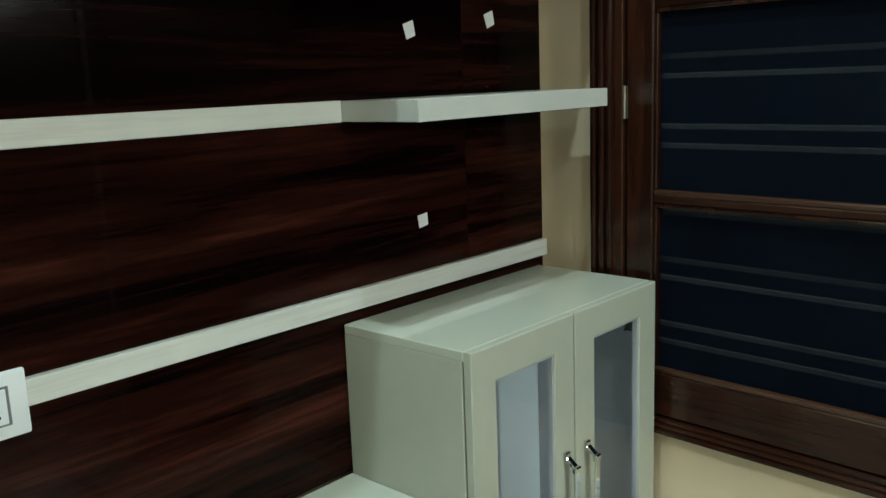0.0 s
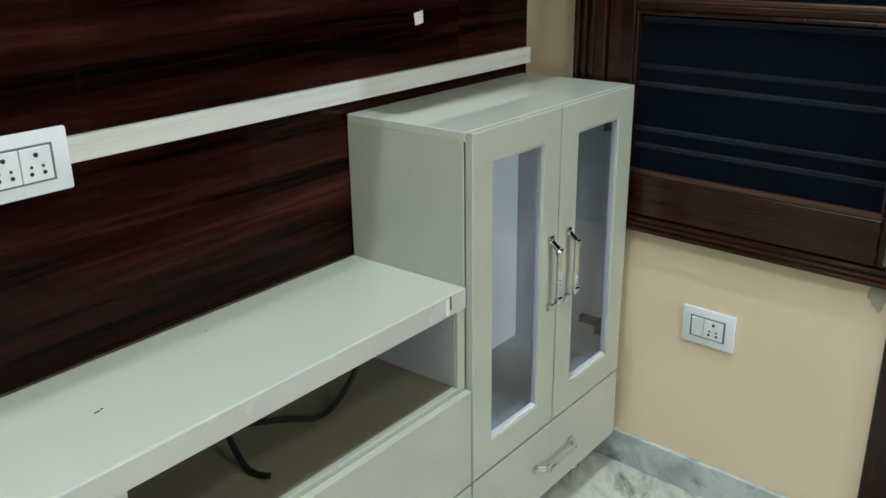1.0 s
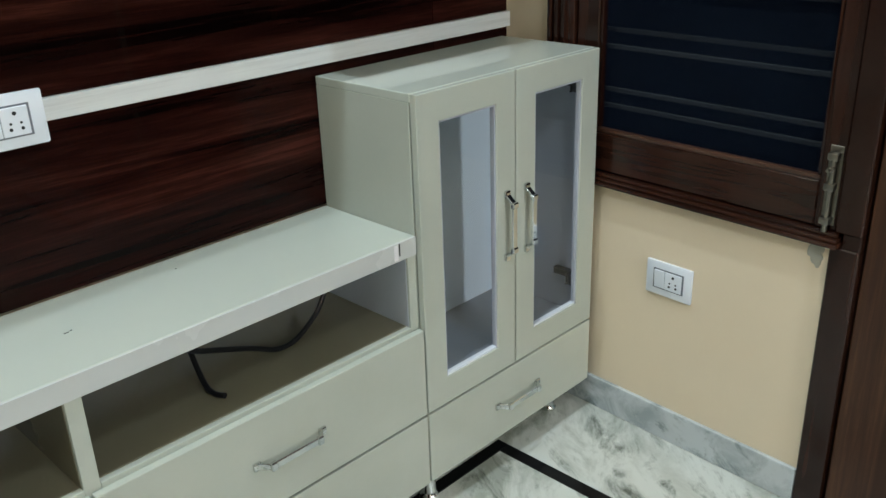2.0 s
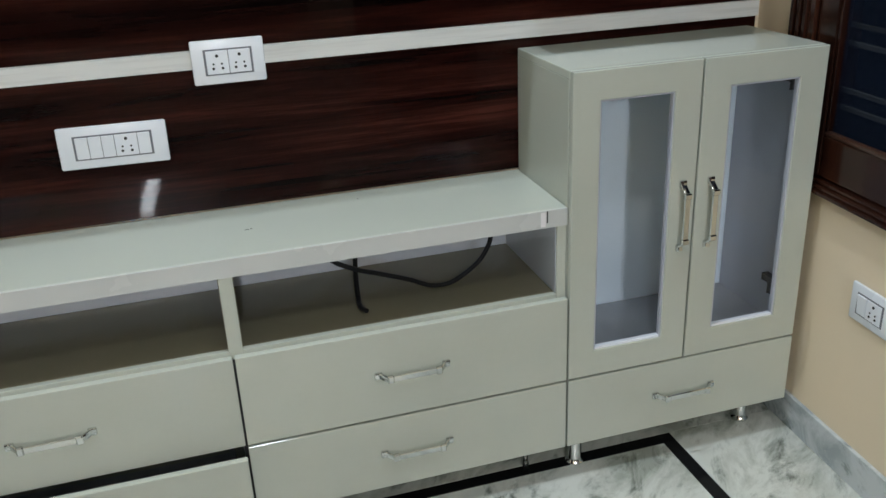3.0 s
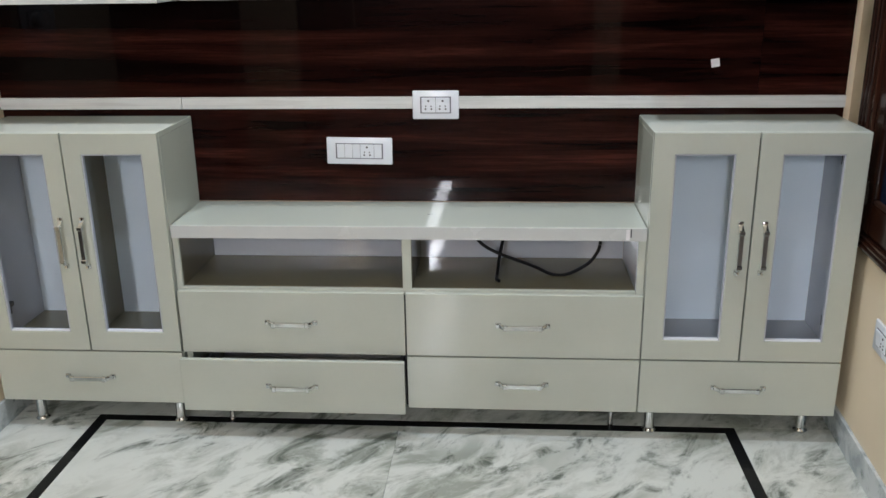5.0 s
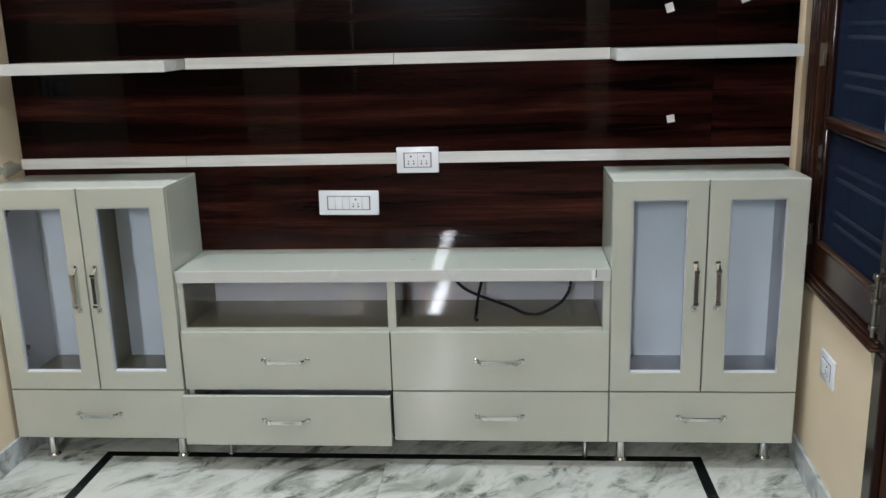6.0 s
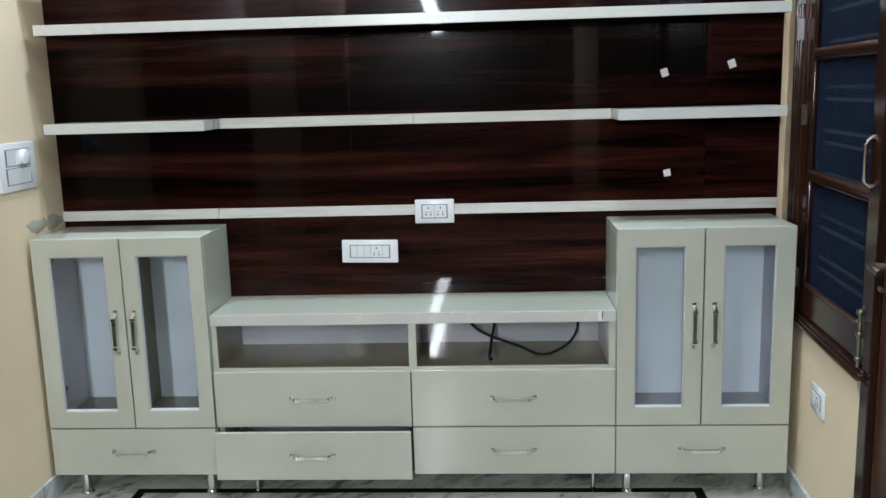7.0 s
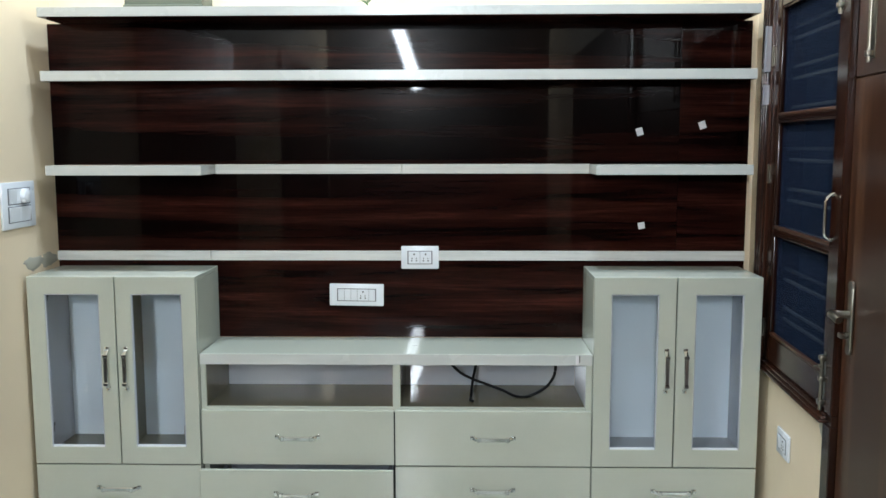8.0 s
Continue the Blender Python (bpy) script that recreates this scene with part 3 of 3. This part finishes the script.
# ---- handles and legs ----
def pull_handle(parent, x, y, z, upright):
    """Handle 155 mm long: a flat polished bar between two slanting arms, on feet on a face at y."""
    L, H = 0.076, 0.058
    bm = box(-H, H, -0.0285, -0.0235, -0.0078, 0.0078, 0.0020)
    for s in (-1, 1):
        arm = box(-0.0035, 0.0035, -0.0260, -0.002, -0.0070, 0.0070, 0.001)
        for v in arm.verts:
            v.co.x = s * (L - (L - H + 0.002) * (-v.co.y / 0.0260) ** 1.5) + v.co.x
        shape = bpy.data.meshes.new("arm")
        arm.to_mesh(shape)
        bm.from_mesh(shape)
        bpy.data.meshes.remove(shape)
        arm.free()
        box(s * L - 0.009, s * L + 0.009, -0.008, 0, -0.0085, 0.0085, 0.003, bm, 2)
        box(s * (H - 0.004) - 0.007, s * (H - 0.004) + 0.007, -0.0315, -0.0205, -0.0095, 0.0095, 0.0025, bm)
    if upright:
        bm.transform(pose(0, 0, 0, 0, 90, 0))
    bm.transform(Matrix.Translation((x, y, z)))
    part("handle", bm, CHROME, parent, "chrome bow handle")


def leg(parent, x, y, k=1.0):
    bm = lathe([(0, 0.022 * k), (0.004, 0.023 * k), (0.009, 0.0195 * k), (0.016, 0.017 * k), (0.084, 0.017 * k), (0.086, 0.024 * k), (BOT, 0.024 * k)], 24, None, (x, y, 0))
    part("leg", bm, CHROME, parent, "round chrome leg")


# ---- cabinets ----
BOT, SPLIT, TOP = 0.096, 0.281, 1.001
YB, YF, YBACK = -0.289, -0.309, -0.004
PLY = 0.018


def glass_door(parent, x0, x1, z0, z1, g, hx):
    """Framed door: four frame boards in one mesh with a bevelled white lip, a pane and a handle. g: glass x0, x1, z0, z1."""
    a, b, c, d = g
    bm = bmesh.new()

    def ring(ax, bx, az, bz, y):
        return [bm.verts.new(p) for p in ((ax, y, az), (bx, y, az), (bx, y, bz), (ax, y, bz))]

    rings = [ring(x0, x1, z0, z1, YB - 0.0042), ring(x0, x1, z0, z1, YF + 0.0015), ring(x0 + 0.0015, x1 - 0.0015, z0 + 0.0015, z1 - 0.0015, YF),
             ring(a - 0.0015, b + 0.0015, c - 0.0015, d + 0.0015, YF), ring(a, b, c, d, YF + 0.0015), ring(a, b, c, d, YB - 0.0042)]
    for p, q in zip(rings, rings[1:] + rings[:1]):
        for k in range(4):
            bm.faces.new((p[k], p[(k + 1) % 4], q[(k + 1) % 4], q[k]))
    bmesh.ops.recalc_face_normals(bm, faces=bm.faces)
    dr = part("door", bm, CAB, parent)
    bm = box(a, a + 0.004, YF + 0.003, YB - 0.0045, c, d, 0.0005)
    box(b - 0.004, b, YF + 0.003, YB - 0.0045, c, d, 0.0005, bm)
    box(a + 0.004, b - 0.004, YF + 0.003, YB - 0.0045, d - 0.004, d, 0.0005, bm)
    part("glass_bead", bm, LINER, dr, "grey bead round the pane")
    part("glass_lip", box(a + 0.004, b - 0.004, YF + 0.003, YB - 0.0045, c, c + 0.006, 0.0005), PLASTIC, dr, "white bevelled lip")
    part("glass_pane", box(a + 0.004, b - 0.004, YB - 0.009, YB - 0.005, c + 0.006, d - 0.004, 0), PANE, dr, "clear glass").visible_shadow = False
    pull_handle(dr, hx, YF, 0.653, True)
    outer = x0 if abs(hx - x1) < abs(hx - x0) else x1
    s = 1 if outer == x0 else -1
    for z in (c + 0.06, d - 0.02):
        bm = box(outer + s * 0.02, outer + s * 0.062, YB - 0.0005, YB + 0.016, z - 0.014, z + 0.014, 0.003)
        box(outer + s * 0.02, outer + s * 0.036, YB + 0.016, YB + 0.075, z - 0.008, z + 0.008, 0.002, bm)
        part("hinge", bm, HINGE, dr, "dull dark concealed hinge")


def drawer_front(parent, x0, x1, z0, z1, pull=0.0):
    dr = part("drawer", box(x0, x1, YF - pull, YB - 0.0042 - pull, z0, z1, 0.0015), CAB, parent, "pulled slightly open" if pull else "")
    pull_handle(dr, (x0 + x1) / 2, YF - pull, (z0 + z1) / 2 + 0.004, False)
    if pull:
        w = 0.025
        bm = box(x0 + w, x1 - w, YB - 0.001 - pull, YB + 0.2, z0 + 0.02, z0 + 0.03, 0.001)
        box(x0 + w, x0 + w + 0.012, YB - 0.001 - pull, YB + 0.2, z0 + 0.03, z1 - 0.075, 0.001, bm)
        box(x1 - w - 0.012, x1 - w, YB - 0.001 - pull, YB + 0.2, z0 + 0.03, z1 - 0.075, 0.001, bm)
        part("drawer_box", bm, LINER, dr)


def tall_cabinet(x0, x1, mid, g1, g2, legs, label, split):
    cab = thing("glass_door_cabinet", (0, 0, 0), label, "cabinet", "glass door cabinets")
    for a, b in ((x0, x0 + PLY), (x1 - PLY, x1)):
        part("side_panel", box(a, b, YB, YBACK, BOT, TOP - PLY, 0.001), CAB, cab)
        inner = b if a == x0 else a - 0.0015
        part("liner", box(inner, inner + 0.0015, YB + 0.001, YBACK - 0.008, SPLIT + PLY, TOP - PLY - 0.0005, 0), LINER, cab, "inner liner greyed with its shade")
    part("top_panel", box(x0, x1, YB - 0.004, YBACK, TOP - PLY, TOP, 0.0015), CABTOP, cab)
    part("bottom_panel", box(x0 + PLY, x1 - PLY, YB, YBACK, BOT, BOT + PLY, 0.001), CAB, cab)
    part("shelf", box(x0 + PLY, x1 - PLY, YB + 0.012, YBACK - 0.007, SPLIT, SPLIT + PLY, 0.001), SHADEOLIVE if split else CABFLOOR, cab, "olive cabinet floor with shade in its colour" if split else "grey cabinet floor with shade in its tone")
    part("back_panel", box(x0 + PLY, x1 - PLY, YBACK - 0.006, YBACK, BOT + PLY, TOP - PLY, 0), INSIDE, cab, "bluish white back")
    # partition wears the shade-darkened olive, not the body laminate
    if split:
        part("partition", box(mid - 0.028, mid - 0.012, YB + 0.004, YBACK - 0.0065, SPLIT + PLY + 0.0005, TOP - PLY - 0.0005, 0.001), SHADEOLIVE, cab, "middle partition, olive laminate darkened with its shade")
    # black strips behind the door gaps, added to give them their shade
    for a, b, c, d in ((x0 + 0.002, x1 - 0.002, SPLIT - 0.006, SPLIT + 0.006), (mid - 0.006, mid + 0.006, SPLIT + 0.0065, TOP - 0.02)):
        part("carcass_edge", box(a, b, YB - 0.0040, YB - 0.0004, c, d, 0), DARK, cab, "black strip added as the gap's shade")
    glass_door(cab, x0 + 0.001, mid - 0.0024, SPLIT + 0.0026, TOP - 0.001, g1, mid - 0.035)
    glass_door(cab, mid + 0.0024, x1 - 0.001, SPLIT + 0.0026, TOP - 0.001, g2, mid + 0.035)
    drawer_front(cab, x0 + 0.001, x1 - 0.001, BOT + 0.001, SPLIT - 0.0026)
    for x, y in legs:
        leg(cab, x, y)
    return cab


tall_cabinet(-1.379, -0.747, -1.050, (-1.314, -1.110, 0.348, 0.935), (-0.991, -0.801, 0.350, 0.935),
             [(-1.285, -0.255), (-0.80, -0.245), (-1.285, -0.05), (-0.80, -0.05)], "pale grey-green glossy cabinet with two glass doors beside the cream wall", True)
tall_cabinet(0.7245, 1.337, 1.026, (0.788, 0.961, 0.350, 0.937), (1.095, 1.270, 0.350, 0.937),
             [(0.775, -0.245), (1.268, -0.225), (0.775, -0.05), (1.268, -0.05)], "pale grey-green glossy cabinet with two glass doors beside the window", False)

# low unit between them
CX0, CX1, CM0, CM1 = -0.744, 0.723, -0.020, 0.008
DTOP, DBOT, BAY, FRONT = 0.708, 0.667, 0.504, 0.496
LB = 0.0295                   # the unit reaches back to the wall, under the panelling
low = thing("tv_unit", (0, 0, 0), "low pale grey-green television unit with open bays and four drawers", "tv unit")
part("desk_top", box(CX0, CX1, YB - 0.002, YBACK, DBOT + 0.012, DTOP, 0.0015), CABTOP, low, "glossy top board")
part("fascia", box(CX0, CX1, YB - 0.006, YB - 0.0022, DBOT, DTOP - 0.0006, 0.0006), EDGE, low, "pale edge band")
part("under_board", box(CX0 + 0.02, CX1 - 0.02, YB - 0.001, LB, DBOT, DBOT + 0.0118, 0.0006), CAB, low)
for a, b in ((CX0, CX0 + 0.020), (CX1 - 0.022, CX1), (CM0, CM1)):
    part("upright", box(a, b, YB - 0.0015, LB, BAY - PLY, DBOT - 0.0006, 0.001), CAB, low)
    part("lower_upright", box(a, b, YB + 0.016, LB, BOT, BAY - PLY - 0.0005, 0.001), CAB, low)
# thin sheets added to colour the bay sides as they look in shade
part("side_liner", box(CX1 - 0.0235, CX1 - 0.0222, YB + 0.004, LB - 0.006, BAY, DBOT - 0.001, 0), BAYBACK, low, "thin sheet in the liner's shaded tone")
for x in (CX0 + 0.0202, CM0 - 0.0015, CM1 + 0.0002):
    part("side_liner", box(x, x + 0.0013, YB + 0.006, LB - 0.006, BAY, DBOT - 0.001, 0), SHADEOLIVE, low, "thin sheet in the upright's shaded tone")
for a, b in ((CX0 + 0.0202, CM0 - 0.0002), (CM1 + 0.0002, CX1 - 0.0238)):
    part("bay_floor", box(a, b, YB + 0.0105, LB - 0.005, BAY - PLY, BAY, 0.001), SHADEOLIVE, low, "glossy olive bay floor with shade in its colour")
    part("edge_band", box(a, b, YB - 0.0036, YB + 0.0100, BAY - PLY, BAY, 0.0006), CAB, low, "pale front edge band")
    part("back_panel", box(a, b, LB - 0.0045, LB, BOT, DBOT - 0.001, 0), BAYBACK, low, "back in the liner colour darkened by shade")
    part("divider_board", box(a, b, YB + 0.001, LB - 0.005, BOT, BOT + PLY, 0.001), CAB, low)
for x, y, w in ((0.05, -0.155, 0.009), (0.062, -0.152, 0.004), (0.31, -0.06, 0.003)):
    part("speck", box(x, x + w, y, y + 0.0025, DTOP, DTOP + 0.0005, 0), DARK, low, "small dark speck")
DM = -0.0135
# the same added black strips stand for shade in the drawer gaps
for a, b, c, d in ((DM + 0.008, CX1 - 0.004, SPLIT - 0.006, SPLIT + 0.006), (DM - 0.006, DM + 0.006, BOT + 0.004, FRONT - 0.012)):
    part("carcass_edge", box(a, b, YB - 0.0040, YB - 0.0018, c, d, 0), DARK, low, "black strip added as the gap's shade")
drawer_front(low, CX0 + 0.004, DM - 0.0024, SPLIT + 0.0026, FRONT - 0.001)
drawer_front(low, DM + 0.0024, CX1 - 0.002, SPLIT + 0.0026, FRONT - 0.001)
drawer_front(low, CX0 + 0.004, DM - 0.0024, BOT, SPLIT - 0.0026, 0.045)
drawer_front(low, DM + 0.0024, CX1 - 0.002, BOT + 0.001, SPLIT - 0.0026)
for x, y in ((-0.625, -0.235), (0.653, -0.215), (-0.625, -0.05), (0.653, -0.05)):
    leg(low, x, y, 0.5)
bm = box(0.661, 0.672, YB - 0.0068, YB - 0.0062, DBOT + 0.004, DTOP - 0.004, 0)
part("sticker", bm, TAPE, low, "torn white sticker at the edge band")
# raised black strip, the notch's shade given as colour
part("edge_notch", box(0.6745, 0.6775, YB - 0.0070, YB - 0.0062, DBOT + 0.012, DTOP - 0.002, 0), DARK, low, "thin black strip standing for a notch's shade")


# ---- cable in the right-hand bay ----
def curve_points(ctrl, n=14):
    pts = [Vector(p) for p in ctrl]
    pts = [2 * pts[0] - pts[1]] + pts + [2 * pts[-1] - pts[-2]]
    out = []
    for i in range(1, len(pts) - 2):
        p0, p1, p2, p3 = pts[i - 1:i + 3]
        for k in range(n):
            t = k / n
            out.append(0.5 * (2 * p1 + (p2 - p0) * t + (2 * p0 - 5 * p1 + 4 * p2 - p3) * t * t + (3 * p1 - p0 - 3 * p2 + p3) * t ** 3))
    return out + [pts[-2]]


cable = thing("power_cable", (0, 0, 0), "loose black power cables hanging into the open bay", "cable")
zf = BAY + 0.006
part("wire", sweep(curve_points([(0.16, -0.09, 0.664), (0.222, -0.145, 0.609), (0.275, -0.155, 0.580), (0.327, -0.155, 0.560), (0.395, -0.155, 0.534), (0.45, -0.158, zf), (0.50, -0.155, zf),
                                 (0.562, -0.145, 0.540), (0.592, -0.14, 0.575), (0.603, -0.135, 0.605), (0.606, -0.11, 0.64), (0.60, -0.06, 0.664)]), 0.0055, 10), RUBBER, cable)
part("wire", sweep(curve_points([(0.305, -0.03, 0.664), (0.296, -0.07, 0.62), (0.282, -0.12, 0.565), (0.274, -0.17, zf + 0.008), (0.272, -0.205, zf), (0.280, -0.232, zf + 0.002)]), 0.0055, 10), RUBBER, cable)


# ---- lamps ----
for sx, sy in SPOTS:
    dl = thing("downlight", (sx, sy, CEIL), "small round white ceiling downlight", "downlight", "downlights")
    part("ring", lathe([(0, 0.065), (-0.006, 0.062), (-0.008, 0.052)], 28), PLASTIC, dl)
    part("diffuser", lathe([(-0.0085, 0.048), (-0.010, 0.046)], 28), DIFFUSER, dl)
# fixture round the added fill lamp, out of view
cl = thing("fill_fixture", (0.1, -2.1, CEIL), "unseen round ceiling light added as fill", "ceiling lamp")
part("body", lathe([(0, 0.19), (-0.05, 0.19), (-0.058, 0.18)], 36), PLASTIC, cl)
part("diffuser", lathe([(-0.059, 0.176), (-0.066, 0.165)], 36), DIFFUSER, cl)
# Source known only from reflections; place, tilt and strength fitted to them
tl = thing("tube_light", (-0.42, YS + 0.035, 2.52), "unseen tube light, tilted to fit its reflection in the panelling", "tube light")
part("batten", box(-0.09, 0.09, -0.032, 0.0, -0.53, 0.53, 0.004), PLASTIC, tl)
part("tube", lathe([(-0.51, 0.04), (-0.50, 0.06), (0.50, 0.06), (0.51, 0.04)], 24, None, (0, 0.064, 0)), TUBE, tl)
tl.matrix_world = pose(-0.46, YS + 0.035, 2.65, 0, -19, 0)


# ---- skirting ----
bm = box(XE - 0.012, XE, WY1 + 0.007, 0.0, 0, 0.091, 0.0015)
bm.transform(EAST)
structure("baseboard", bm, SKIRT, "grey veined marble skirting under the window", "skirting")
structure("baseboard", box(XW, XW + 0.012, YS, 0.0, 0, 0.088, 0.0015), SKIRT, "grey veined marble skirting on the side wall", "skirting")
structure("baseboard", box(XFAR - 0.012, XFAR, YS, DY1, 0, 0.088, 0.0015), SKIRT, "grey veined marble skirting past the door", "skirting")

# ---- floor: marble slabs inside and outside a black border ----
floor = structure("floor", box(XW - T, XE + T + 0.04, YS - T, 0.15, -0.1, -0.02, 0), GRANITE, "white and green marble floor with black border", "floor")
BX0, BX1, BY1, BW, BYS = -1.098, 1.058, -0.222, 0.037, -6.6


def slab(x0, x1, y0, y1, mat=MARBLE, name="marble_slab"):
    g = 0.0004
    cx, cy = (x0 + x1) / 2, (y0 + y1) / 2
    ob = part(name, box(x0 - cx + g, x1 - cx - g, y0 - cy + g, y1 - cy - g, -0.02, 0, 0.0005), mat, floor)
    ob.location = (cx, cy, 0)


for a, b in ((XW - 0.01, BX0), (BX1, XE + 0.04)):
    for k in range(6):
        slab(a, b, BYS + (BY1 - BYS) * k / 6, BYS + (BY1 - BYS) * (k + 1) / 6)
for a, b in ((XW - 0.01, -0.05), (-0.05, XE + 0.04)):
    slab(a, b, BY1, 0.03)
    slab(a, b, YS, BYS)
ys = [BY1 - BW, -1.12, -2.1, -3.1, -4.1, -5.1, BYS + BW]
for y1, y0 in zip(ys, ys[1:]):
    slab(BX0 + BW, -0.05, y0, y1)
    slab(-0.05, BX1 - BW, y0, y1)
slab(BX0, BX1, BY1 - BW, BY1, GRANITE, "border_strip")
slab(BX0, BX1, BYS, BYS + BW, GRANITE, "border_strip")
slab(BX0, BX0 + BW, BYS + BW, BY1 - BW, GRANITE, "border_strip")
slab(BX1 - BW, BX1, BYS + BW, BY1 - BW, GRANITE, "border_strip")
